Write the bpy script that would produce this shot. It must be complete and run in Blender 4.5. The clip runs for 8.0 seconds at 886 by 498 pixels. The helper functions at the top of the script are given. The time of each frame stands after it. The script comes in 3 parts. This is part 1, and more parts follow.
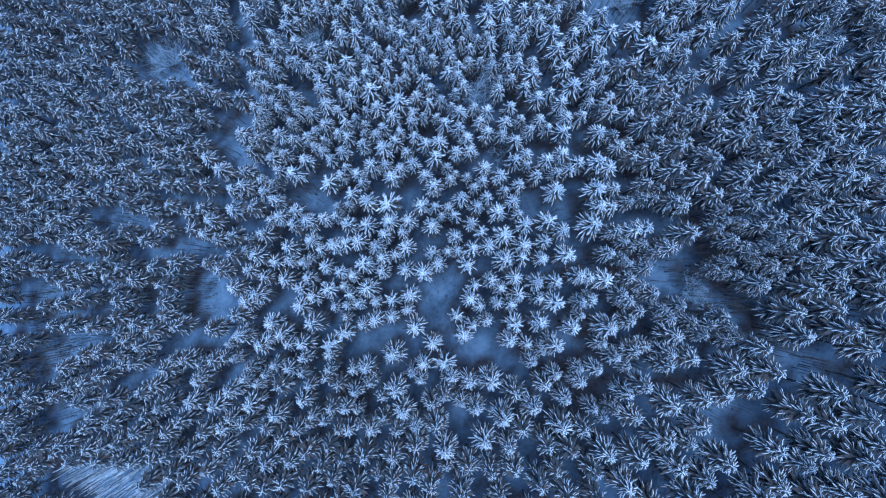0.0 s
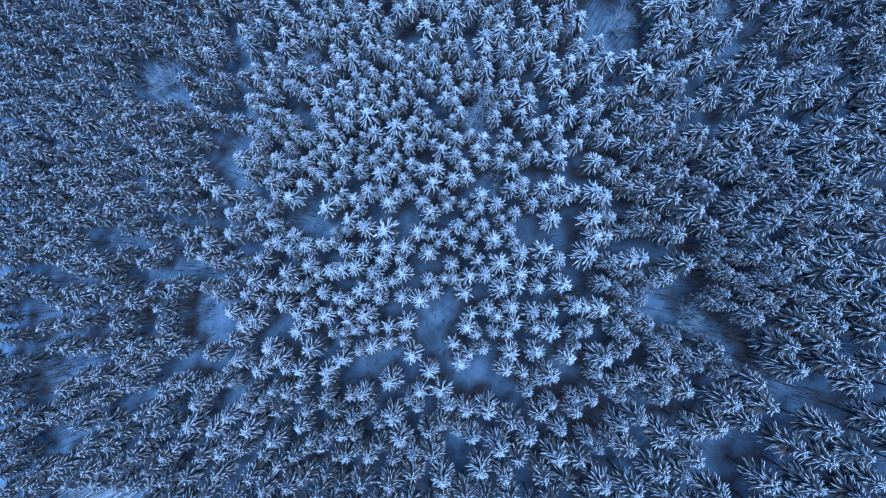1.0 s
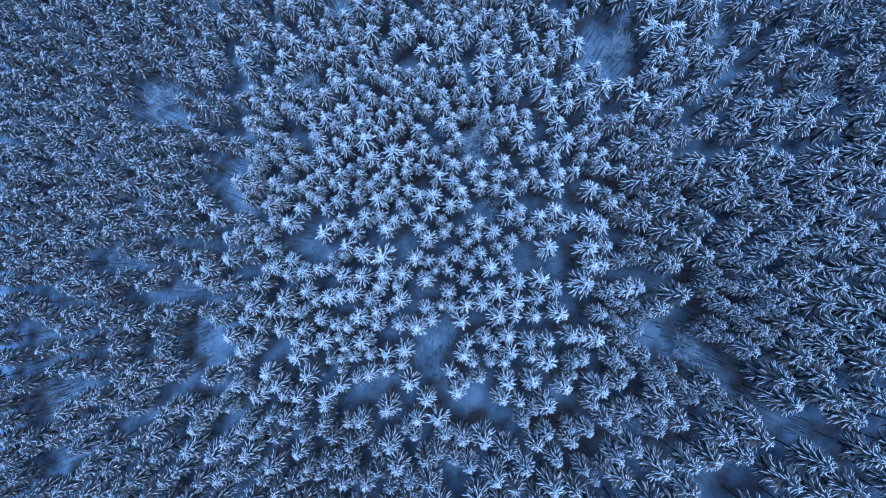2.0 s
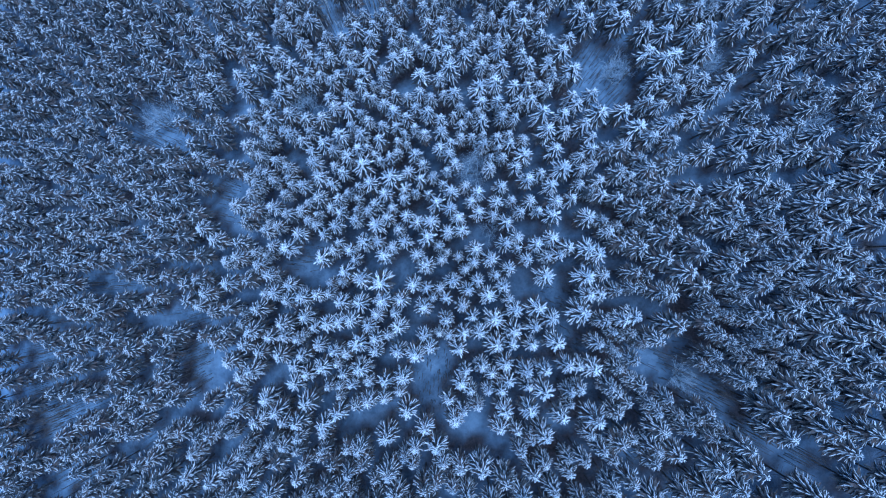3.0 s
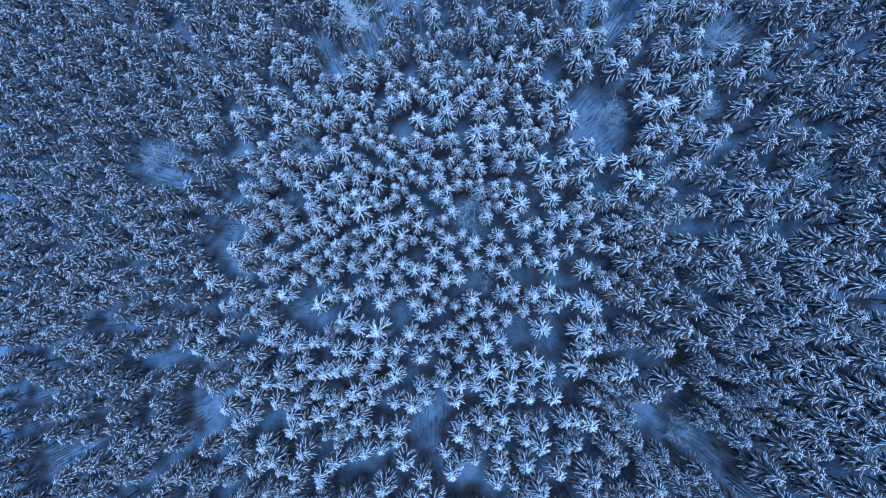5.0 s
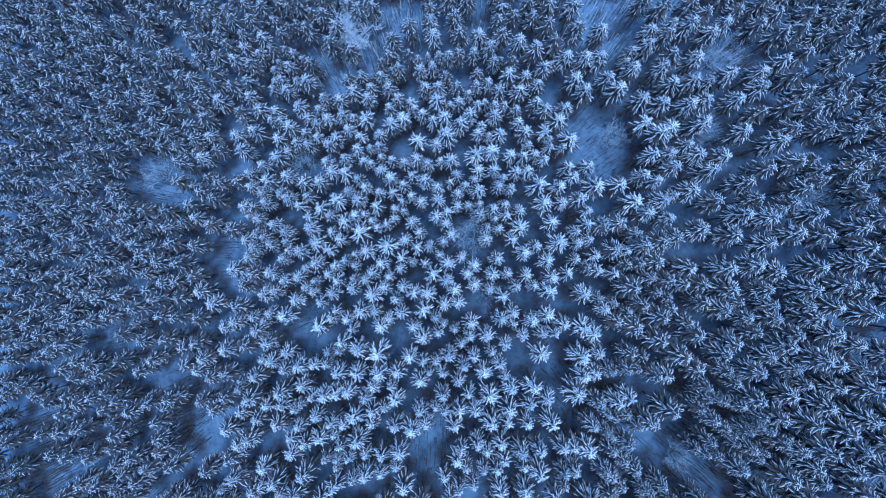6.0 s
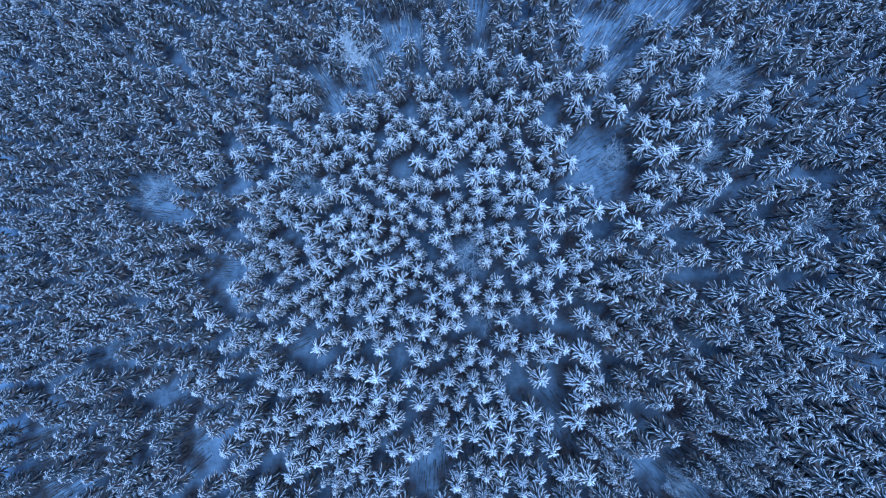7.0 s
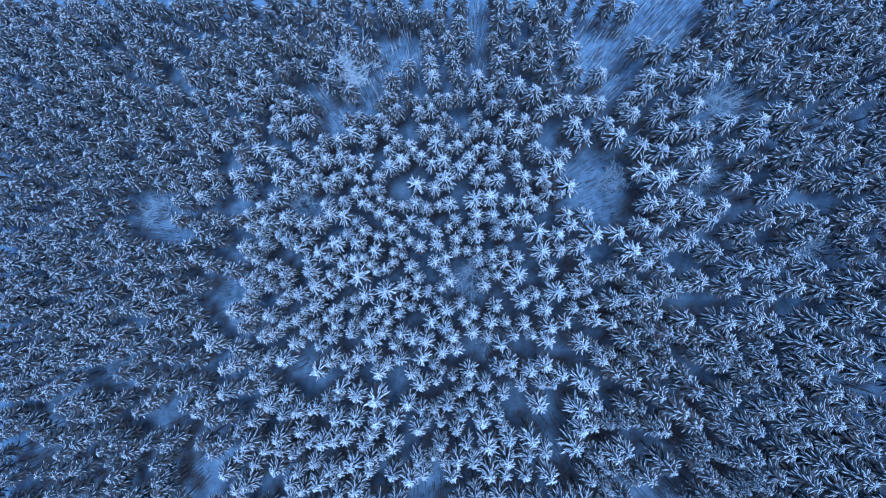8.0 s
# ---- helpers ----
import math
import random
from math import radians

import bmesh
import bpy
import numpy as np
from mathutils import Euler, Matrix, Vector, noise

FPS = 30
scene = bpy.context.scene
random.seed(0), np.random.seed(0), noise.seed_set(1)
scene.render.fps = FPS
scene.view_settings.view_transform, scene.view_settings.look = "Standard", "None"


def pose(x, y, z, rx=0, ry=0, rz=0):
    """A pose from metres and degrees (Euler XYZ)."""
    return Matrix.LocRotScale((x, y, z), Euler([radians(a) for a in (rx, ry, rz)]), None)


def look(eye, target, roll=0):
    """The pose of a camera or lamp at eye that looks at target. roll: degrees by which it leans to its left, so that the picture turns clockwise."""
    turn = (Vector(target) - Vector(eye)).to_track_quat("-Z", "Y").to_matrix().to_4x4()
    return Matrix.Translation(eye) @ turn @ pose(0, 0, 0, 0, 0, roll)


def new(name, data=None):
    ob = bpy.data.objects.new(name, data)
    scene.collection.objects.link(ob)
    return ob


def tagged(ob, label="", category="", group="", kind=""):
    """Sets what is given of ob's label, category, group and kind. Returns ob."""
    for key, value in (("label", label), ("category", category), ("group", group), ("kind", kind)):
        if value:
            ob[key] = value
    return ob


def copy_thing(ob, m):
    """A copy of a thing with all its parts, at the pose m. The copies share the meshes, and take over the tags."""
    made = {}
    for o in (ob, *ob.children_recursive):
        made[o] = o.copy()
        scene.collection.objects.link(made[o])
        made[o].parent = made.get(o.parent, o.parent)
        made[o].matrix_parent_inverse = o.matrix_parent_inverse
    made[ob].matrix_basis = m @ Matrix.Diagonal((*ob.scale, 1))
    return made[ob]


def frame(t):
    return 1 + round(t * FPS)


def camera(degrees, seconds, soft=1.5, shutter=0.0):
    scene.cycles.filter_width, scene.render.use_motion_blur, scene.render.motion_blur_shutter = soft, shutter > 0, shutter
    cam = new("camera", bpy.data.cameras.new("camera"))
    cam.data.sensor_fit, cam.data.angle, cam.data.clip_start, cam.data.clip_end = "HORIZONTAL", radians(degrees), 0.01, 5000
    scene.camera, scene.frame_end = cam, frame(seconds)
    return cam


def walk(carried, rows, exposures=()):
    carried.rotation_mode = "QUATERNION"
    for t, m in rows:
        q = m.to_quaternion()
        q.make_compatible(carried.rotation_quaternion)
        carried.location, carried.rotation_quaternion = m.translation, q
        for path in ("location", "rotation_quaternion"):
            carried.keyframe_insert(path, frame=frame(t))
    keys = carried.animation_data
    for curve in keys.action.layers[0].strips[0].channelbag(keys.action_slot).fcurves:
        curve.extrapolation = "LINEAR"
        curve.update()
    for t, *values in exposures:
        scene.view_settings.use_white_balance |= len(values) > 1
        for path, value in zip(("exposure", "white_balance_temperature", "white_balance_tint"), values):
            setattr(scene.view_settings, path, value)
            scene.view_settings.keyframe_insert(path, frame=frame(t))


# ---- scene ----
# A snow-laden spruce forest on a hillside at dusk, seen straight down from a drone that glides along +y.
cam = camera(73.7, 8.0, soft=1.2)
ROWS = [
    (0, 0.00, 0.00, 106.00, 2.10, 0.00, -0.00),
    (0.5, 0.28, 2.38, 106.35, 1.92, -0.01, -0.02),
    (1, 0.52, 4.75, 106.65, 1.76, 0.01, -0.01),
    (1.5, 0.76, 7.08, 106.87, 1.63, 0.02, -0.01),
    (3, 1.40, 13.90, 107.41, 1.40, 0.05, -0.19),
    (3.5, 1.60, 16.12, 107.55, 1.30, 0.07, -0.21),
    (4, 1.77, 18.27, 107.64, 1.21, 0.08, -0.23),
    (4.5, 1.91, 20.34, 107.70, 1.13, 0.10, -0.27),
    (6, 2.24, 26.40, 107.92, 0.92, 0.18, -0.16),
    (6.5, 2.31, 28.40, 107.96, 0.81, 0.21, -0.11),
    (7, 2.40, 30.46, 108.00, 0.76, 0.23, -0.08),
    (7.5, 2.53, 32.55, 108.06, 0.69, 0.25, -0.09),
    (8, 2.69, 34.65, 108.12, 0.62, 0.28, -0.10),
]
walk(cam, [(t, pose(*row)) for t, *row in ROWS], exposures=[(0.0, -0.24, 4010, 6), (0.6, -0.22, 3925, 6), (1.6, -0.2, 3890, 6), (4.0, -0.2, 3890, 6), (8.0, -0.16, 3900, 6)])

# ---- sky and sun: a dim overcast dusk ----
world = bpy.data.worlds.new("world")
scene.world = world
world.use_nodes = True
wn = world.node_tree
sky = wn.nodes.new("ShaderNodeTexSky")
sky.sky_type = "NISHITA"
sky.sun_disc = False
sky.sun_elevation = radians(83)
sky.sun_rotation = radians(105)
wn.nodes["Background"].inputs["Strength"].default_value = 0.11
wn.links.new(sky.outputs["Color"], wn.nodes["Background"].inputs["Color"])
lamp = bpy.data.lights.new("sun", "SUN")
lamp.energy, lamp.angle, lamp.color = 3.3, radians(55), (1.0, 0.93, 0.84)
sun = new("sun", lamp)
sun.matrix_world = look((0, 0, 200), (-0.1, 0.05, 199.0))


# ---- materials ----
def material(name, rough=0.7):
    m = bpy.data.materials.new(name)
    m.use_nodes = True
    b = m.node_tree.nodes["Principled BSDF"]
    b.inputs["Roughness"].default_value = rough
    b.inputs["Specular IOR Level"].default_value = 0.25
    return m, m.node_tree, b


def node(tree, kind, **values):
    n = tree.nodes.new(kind)
    for key, value in values.items():
        n.inputs[key].default_value = value
    return n


def noise_at(tree, scale, detail=4.0, rough=0.55):
    """Noise over the world's metres."""
    geo = tree.nodes.new("ShaderNodeNewGeometry")
    n = node(tree, "ShaderNodeTexNoise", Scale=scale, Detail=detail, Roughness=rough)
    tree.links.new(geo.outputs["Position"], n.inputs["Vector"])
    return n.outputs["Fac"]


def ramp(tree, fac, stops):
    r = tree.nodes.new("ShaderNodeValToRGB")
    while len(r.color_ramp.elements) < len(stops):
        r.color_ramp.elements.new(0.5)
    for e, (place, colour) in zip(r.color_ramp.elements, stops):
        e.position, e.color = place, (*colour, 1)
    tree.links.new(fac, r.inputs["Fac"])
    return r.outputs["Color"]


def mixed(tree, fac, a, b):
    m = tree.nodes.new("ShaderNodeMix")
    m.data_type = "RGBA"
    for value, socket in ((fac, m.inputs[0]), (a, m.inputs[6]), (b, m.inputs[7])):
        if isinstance(value, bpy.types.NodeSocket):
            tree.links.new(value, socket)
        else:
            socket.default_value = value if isinstance(value, float) else (*value, 1)
    return m.outputs[2]


def bumped(tree, bsdf, height, strength, distance):
    b = node(tree, "ShaderNodeBump", Strength=strength, Distance=distance)
    tree.links.new(height, b.inputs["Height"])
    tree.links.new(b.outputs["Normal"], bsdf.inputs["Normal"])


SNOW, tree, bsdf = material("snow_on_branches", 0.75)
island = tree.nodes.new("ShaderNodeNewGeometry").outputs["Random Per Island"]
branch = ramp(tree, island, [(0.0, (0.55, 0.6, 0.64)), (0.45, (0.92, 0.93, 0.94)), (1.0, (0.96, 0.96, 0.96))])
clots = ramp(tree, noise_at(tree, 4.5, 3), [(0.3, (0.4, 0.43, 0.45)), (0.4, (1, 1, 1))])
mult = tree.nodes.new("ShaderNodeMix")
mult.data_type, mult.blend_type = "RGBA", "MULTIPLY"
mult.inputs[0].default_value = 1.0
tree.links.new(branch, mult.inputs[6])
tree.links.new(clots, mult.inputs[7])
stand = ramp(tree, noise_at(tree, 0.33, 1), [(0.34, (0.6, 0.6, 0.6)), (0.5, (0.0, 0.0, 0.0))])
tree.links.new(mixed(tree, stand, mult.outputs[2], (0.35, 0.42, 0.5)), bsdf.inputs["Base Color"])
bumped(tree, bsdf, noise_at(tree, 9.0, 3), 0.6, 0.08)

NEEDLES, tree, bsdf = material("spruce_needles", 0.8)
tone = ramp(tree, noise_at(tree, 0.5, 5), [(0.3, (0.052, 0.058, 0.06)), (0.48, (0.076, 0.08, 0.082)), (0.62, (0.12, 0.093, 0.077))])
frost = ramp(tree, noise_at(tree, 6.0, 3), [(0.46, (0, 0, 0)), (0.74, (0.24, 0.24, 0.24))])
tree.links.new(mixed(tree, frost, tone, (0.4, 0.45, 0.5)), bsdf.inputs["Base Color"])
bumped(tree, bsdf, noise_at(tree, 14.0, 2), 0.8, 0.05)

BARK, tree, bsdf = material("spruce_bark", 0.9)
tree.links.new(ramp(tree, noise_at(tree, 5.0, 5), [(0.3, (0.065, 0.06, 0.058)), (0.55, (0.13, 0.115, 0.105)), (0.72, (0.3, 0.31, 0.32))]), bsdf.inputs["Base Color"])
bumped(tree, bsdf, noise_at(tree, 18.0, 3), 0.7, 0.03)

TWIG, tree, bsdf = material("frosted_twigs", 0.8)
tree.links.new(ramp(tree, noise_at(tree, 2.5, 3), [(0.25, (0.34, 0.42, 0.52)), (0.6, (0.7, 0.79, 0.89))]), bsdf.inputs["Base Color"])
bumped(tree, bsdf, noise_at(tree, 20.0, 2), 0.5, 0.02)

HOAR, tree, bsdf = material("hoar_frost", 0.75)
tree.links.new(ramp(tree, noise_at(tree, 3.5, 3), [(0.3, (0.6, 0.68, 0.76)), (0.6, (0.92, 0.94, 0.96))]), bsdf.inputs["Base Color"])
bumped(tree, bsdf, noise_at(tree, 16.0, 2), 0.5, 0.03)

GROUND, tree, bsdf = material("forest_floor_snow", 0.8)
# This mask paints shade, as well as litter, into the floor under the crowns.
light_mask = tree.nodes.new("ShaderNodeAttribute")
light_mask.attribute_name = "snow_and_light"
# Blue shade is put into both snow colours; thin is the darker, shaded copy.
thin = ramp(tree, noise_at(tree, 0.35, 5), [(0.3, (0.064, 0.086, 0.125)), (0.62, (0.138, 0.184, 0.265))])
glade_snow = ramp(tree, noise_at(tree, 0.35, 5), [(0.3, (0.115, 0.158, 0.23)), (0.62, (0.265, 0.35, 0.475))])
litter = ramp(tree, noise_at(tree, 0.16, 6, 0.65), [(0.37, (0, 0, 0)), (0.55, (0.8, 0.8, 0.8))])
crumbs = ramp(tree, noise_at(tree, 2.2, 5, 0.7), [(0.38, (0.035, 0.023, 0.018)), (0.68, (0.125, 0.085, 0.068))])
tufts = ramp(tree, noise_at(tree, 1.6, 6, 0.7), [(0.47, (0.0, 0.0, 0.0)), (0.68, (0.5, 0.5, 0.5))])
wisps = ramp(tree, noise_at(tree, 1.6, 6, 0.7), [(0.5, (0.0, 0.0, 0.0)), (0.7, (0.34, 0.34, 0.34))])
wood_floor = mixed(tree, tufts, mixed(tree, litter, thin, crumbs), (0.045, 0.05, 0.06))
open_floor = mixed(tree, wisps, glade_snow, (0.05, 0.06, 0.075))
tree.links.new(mixed(tree, light_mask.outputs["Fac"], wood_floor, open_floor), bsdf.inputs["Base Color"])
bumped(tree, bsdf, noise_at(tree, 1.1, 6), 0.7, 0.35)


# ---- the ground ----
def lie(x, y):
    """The hillside's height: it falls to the left and ahead, and levels out far off."""
    u, v = 130 * np.tanh(x / 130), 120 * np.tanh((y - 20) / 120)
    return 0.26 + 0.2803 * u - 0.2644 * v - 0.00037 * u * u - 0.00146 * u * v - 0.00047 * v * v


def hump(x, y):
    return 0.35 * np.sin(0.31 * x + 0.9 * np.sin(0.17 * y)) * np.sin(0.27 * y + 0.8 * np.sin(0.21 * x)) + 0.12 * np.sin(1.1 * x + 0.5 * y) * np.sin(0.9 * y - 0.4 * x)


def floor_at(x, y):
    return lie(x, y) + hump(x, y)


def mesh_of(name, verts, tris, materials, which=None):
    """A mesh from arrays of corners and triangles, with a material index for each triangle."""
    me = bpy.data.meshes.new(name)
    me.vertices.add(len(verts))
    me.vertices.foreach_set("co", np.ascontiguousarray(verts, dtype=np.float32).ravel())
    me.loops.add(3 * len(tris))
    me.loops.foreach_set("vertex_index", np.ascontiguousarray(tris, dtype=np.int32).ravel())
    me.polygons.add(len(tris))
    me.polygons.foreach_set("loop_start", np.arange(0, 3 * len(tris), 3, dtype=np.int32))
    me.polygons.foreach_set("loop_total", np.full(len(tris), 3, dtype=np.int32))
    for m in materials:
        me.materials.append(m)
    if which is not None:
        me.polygons.foreach_set("material_index", np.ascontiguousarray(which, dtype=np.int32))
    me.polygons.foreach_set("use_smooth", np.ones(len(tris), dtype=bool))
    me.update(calc_edges=True)
    me.validate()
    return me


# ---- spruces ----
class Sheet:
    """Gathers corners and triangles."""

    def __init__(self):
        self.verts, self.tris = [], []

    def add(self, verts, tris):
        n = len(self.verts)
        self.verts += [tuple(v) for v in verts]
        self.tris += [(a + n, b + n, c + n) for a, b, c in tris]

    def arrays(self):
        return np.array(self.verts, float).reshape(-1, 3), np.array(self.tris, int).reshape(-1, 3)


def rod(sheet, points, radii, sides):
    """A tapered rod through the points, closed at its end."""
    verts, tris = [], []
    for k, (p, r) in enumerate(zip(points, radii)):
        ahead = (Vector(points[min(k + 1, len(points) - 1)]) - Vector(points[max(k - 1, 0)])).normalized()
        side = ahead.cross(Vector((0.3, 0.2, 1)) if abs(ahead.z) < 0.9 else Vector((1, 0.2, 0))).normalized()
        other = ahead.cross(side)
        for s in range(sides):
            a = 2 * math.pi * s / sides
            verts.append(Vector(p) + r * (math.cos(a) * side + math.sin(a) * other))
    for k in range(len(points) - 1):
        for s in range(sides):
            a, b = k * sides + s, k * sides + (s + 1) % sides
            tris += [(a, b, b + sides), (a, b + sides, a + sides)]
    verts.append(Vector(points[-1]))
    last = (len(points) - 1) * sides
    tris += [(last + s, last + (s + 1) % sides, len(verts) - 1) for s in range(sides)]
    sheet.add(verts, tris)


def bough(snow, needles, rng, start, angle, length, rise, droop, width, laden, sprig, bald):
    """One bough: a thin, rounded finger of snow on a hanging spray of needles, bowed down by the load, some with a side sprig."""
    out, side = Vector((math.cos(angle), math.sin(angle), 0)), Vector((-math.sin(angle), math.cos(angle), 0))
    bend = rng.uniform(-0.25, 0.25) * length

    def spot(s):
        return Vector(start) + out * (length * s) + side * (bend * s * s) + Vector((0, 0, length * (rise * s - droop * s * s)))

    low, hang, wide = Vector((0, 0, -0.05)), Vector((0, 0, -0.24)), 0.06 + 0.08 * length
    needles.add([spot(0.02) + low, spot(0.6) - side * wide + hang, spot(0.6) + side * wide + hang, spot(1.04) + low], [(0, 1, 3), (0, 3, 2)])
    if laden and length < 0.8:
        p, w = spot(bald + 0.5 * (1 - bald)), width * rng.uniform(0.85, 1.2)
        snow.add([spot(bald), p - side * w, p + side * w, p + Vector((0, 0, 0.6 * w + 0.04)), spot(1.0)], [(0, 3, 1), (0, 2, 3), (1, 3, 4), (2, 4, 3)])
    elif laden:
        verts = [spot(bald)]
        for s, share in ((0.35, 0.9), (0.78, rng.uniform(0.75, 1.2))):
            p, w = spot(bald + s * (1 - bald)), width * share
            verts += [p - side * w, p + Vector((0, 0, 0.6 * w + 0.03)), p + side * w]
        snow.add(verts + [spot(1.0) + Vector((0, 0, -0.03))], [(0, 2, 1), (0, 3, 2), (1, 2, 5), (1, 5, 4), (2, 3, 6), (2, 6, 5), (4, 5, 7), (5, 6, 7)])
    if sprig and laden:
        s, sign = rng.uniform(0.35, 0.75), rng.choice((-1, 1))
        p, reach = spot(s), rng.uniform(0.25, 0.42)
        way = out * rng.uniform(0.5, 0.9) + side * sign * rng.uniform(0.45, 0.8)
        bow, tip = p + way * reach * 0.6 + Vector((0, 0, 0.03)), p + way * reach + Vector((0, 0, -0.3 * reach))
        across = way.cross(Vector((0, 0, 1))).normalized() * rng.uniform(0.6, 0.9) * width
        needles.add([p + low, p + way * reach * 0.5 + hang, tip + low], [(0, 1, 2)])
        snow.add([p, bow - across, bow + across, bow + Vector((0, 0, 0.6 * width)), tip], [(0, 3, 1), (0, 2, 3), (1, 3, 4), (2, 4, 3)])


def spruce(seed, height, radius, depth, whorls, most, bare, load, shed):
    """Arrays of a spruce's trunk, needles and snow: a bare foot, a skirt of long bowed boughs and a blunt top of short ones."""
    rng = random.Random(seed)
    trunk, needles, snow = Sheet(), Sheet(), Sheet()
    rod(trunk, [(0, 0, -0.8), (0, 0, 0.35 * height), (0, 0, 0.75 * height), (0, 0, height - 0.2)], [0.12, 0.09, 0.06, 0.02], 4)
    for k in range(5):
        z, a = height * rng.uniform(0.08, 0.35), rng.uniform(0, 6.28)
        rod(trunk, [(0, 0, z), (0.9 * math.cos(a), 0.9 * math.sin(a), z - 0.25)], [0.03, 0.012], 3)
    rod(snow, [(0, 0, height - depth - 0.4), (0, 0, height - 1.4), (0, 0, height - 0.6), (0, 0, height - 0.05)], [0.05, 0.05, 0.09 * load, 0.07], 5)
    for k in range(whorls):
        s = (k + 0.15) / whorls
        d = depth * s ** (1.35 if shed < 0.4 else 1.12)
        dome = max(0.0, 1 - d / 1.5) if shed < 0.4 else 0.0
        reach = radius * min(1.0, 0.27 + 0.73 * (d / 2.8) ** 0.75) * (1.0 if s < 0.7 else 1.28 - 0.4 * s)
        count = min(most, 6 + (k * 7) // whorls)
        turn = rng.uniform(0, 6.28)
        for j in range(count):
            a = turn + 2 * math.pi * (j + rng.uniform(-0.3, 0.3)) / count
            length = reach * rng.uniform(0.65, 1.15)
            if s > 0.2 and rng.random() < 0.1:
                continue
            rise = 0.3 + 0.5 * dome + rng.uniform(-0.22, 0.22)
            droop = (0.75 - 0.2 * dome if shed < 0.4 else 0.6) * rng.uniform(0.6, 1.4)
            laden = rng.random() > bare * (s * s if shed < 0.4 else 0.2 + 0.6 * s)
            thick = load * rng.uniform(0.75, 1.25) * (0.06 if dome else 0.064 - 0.018 * s)
            foot = (0, 0, height - 0.15 - d + rng.uniform(-0.25, 0.25) * min(1.0, 4 * s))
            bough(snow, needles, rng, foot, a, length, rise, droop, thick, laden, rng.random() < (0.6 if shed < 0.4 else 0.45), 0.05 if dome else rng.uniform(shed, shed + 0.3) if shed < 0.4 else max(0.1, 1 - rng.uniform(shed, shed + 0.25) * (0.7 + 0.6 * s) / length))
    return [sheet.arrays() for sheet in (trunk, needles, snow)]


HEIGHT, RADIUS = 13.0, 1.62
FINE = [spruce(10 + k, HEIGHT, RADIUS, 6.8 + 0.6 * (k % 3), (14, 17)[k % 2], 10, 0.8 if k < 4 else 1.05, (1.18, 0.94)[k % 2], (0.12, 0.22)[k % 2]) for k in range(6)]
MIDDLE = [spruce(30 + k, HEIGHT, RADIUS, 7.2 + 0.6 * (k % 3), 19, 10, (0.7, 1.0, 1.4)[k // 2], 0.8, 0.32) for k in range(6)]
UPHILL = [spruce(50 + k, HEIGHT, RADIUS, 6.4 + 0.6 * (k % 3), 18, 10, (0.45, 0.7, 1.0)[k // 2], 0.68, 0.6) for k in range(6)]
# Less snow on these brings down the brightness of the outer wood.
PLAIN = [spruce(40 + k, HEIGHT, RADIUS, 7.4 + 0.6 * (k % 3), 16, 10, (0.5, 0.75, 1.05)[k // 2], 0.7, 0.52) for k in range(6)]

NEAR_TREES = []
NEAR_TREES += [  # stand between y = 43 and y = 56 m
    (6.6, 56.1), (-4.0, 55.1), (0.9, 54.7), (4.8, 54.4), (9.4, 54.2), (3.3, 54.0), (-3.1, 53.7), (-7.8, 53.8), (12.8, 53.4), (11.1, 53.3), (8.0, 53.3),
    (-1.7, 52.8), (-5.4, 52.2), (6.9, 51.7), (2.3, 51.6), (11.0, 51.1), (0.2, 50.9), (-7.5, 50.9), (15.0, 49.9), (5.0, 50.0), (8.8, 49.7), (-9.6, 49.1),
    (-13.2, 48.9), (16.2, 48.2), (8.0, 48.1), (2.5, 48.0), (11.7, 47.8), (10.0, 47.7), (-2.5, 47.4), (0.8, 46.6), (-11.3, 46.7), (-9.5, 46.6), (-13.5, 46.2),
    (16.6, 45.8), (19.8, 45.0), (-9.2, 44.8), (10.2, 44.6), (-15.9, 44.7), (7.7, 44.3), (17.6, 44.1), (-12.3, 44.1), (-7.1, 44.0), (13.5, 43.9), (-2.6, 44.0),
]
NEAR_TREES += [  # stand between y = 35 and y = 43 m
    (3.4, 43.7), (-4.9, 43.6), (15.4, 43.5), (1.5, 43.5), (-10.8, 43.4), (-0.7, 43.2), (18.8, 42.8), (-8.9, 42.0), (-15.6, 41.8), (8.0, 41.5), (10.7, 41.4),
    (16.0, 41.0), (14.1, 40.8), (4.4, 40.9), (-3.3, 40.8), (-13.3, 40.7), (-7.2, 40.5), (-1.2, 40.1), (12.1, 40.0), (7.3, 39.9), (3.2, 39.6), (-4.9, 39.3),
    (-11.8, 39.1), (5.7, 38.7), (1.0, 38.6), (11.3, 38.5), (17.6, 38.4), (-14.9, 38.4), (20.9, 38.0), (7.9, 38.0), (13.3, 38.0), (-9.2, 38.1), (-6.8, 38.0),
    (4.5, 37.4), (-3.4, 37.2), (-13.1, 37.0), (-17.0, 36.9), (1.2, 36.6), (-5.2, 36.5), (-1.8, 36.2), (8.2, 35.6), (12.4, 35.4), (6.4, 35.4), (4.5, 35.4),
]
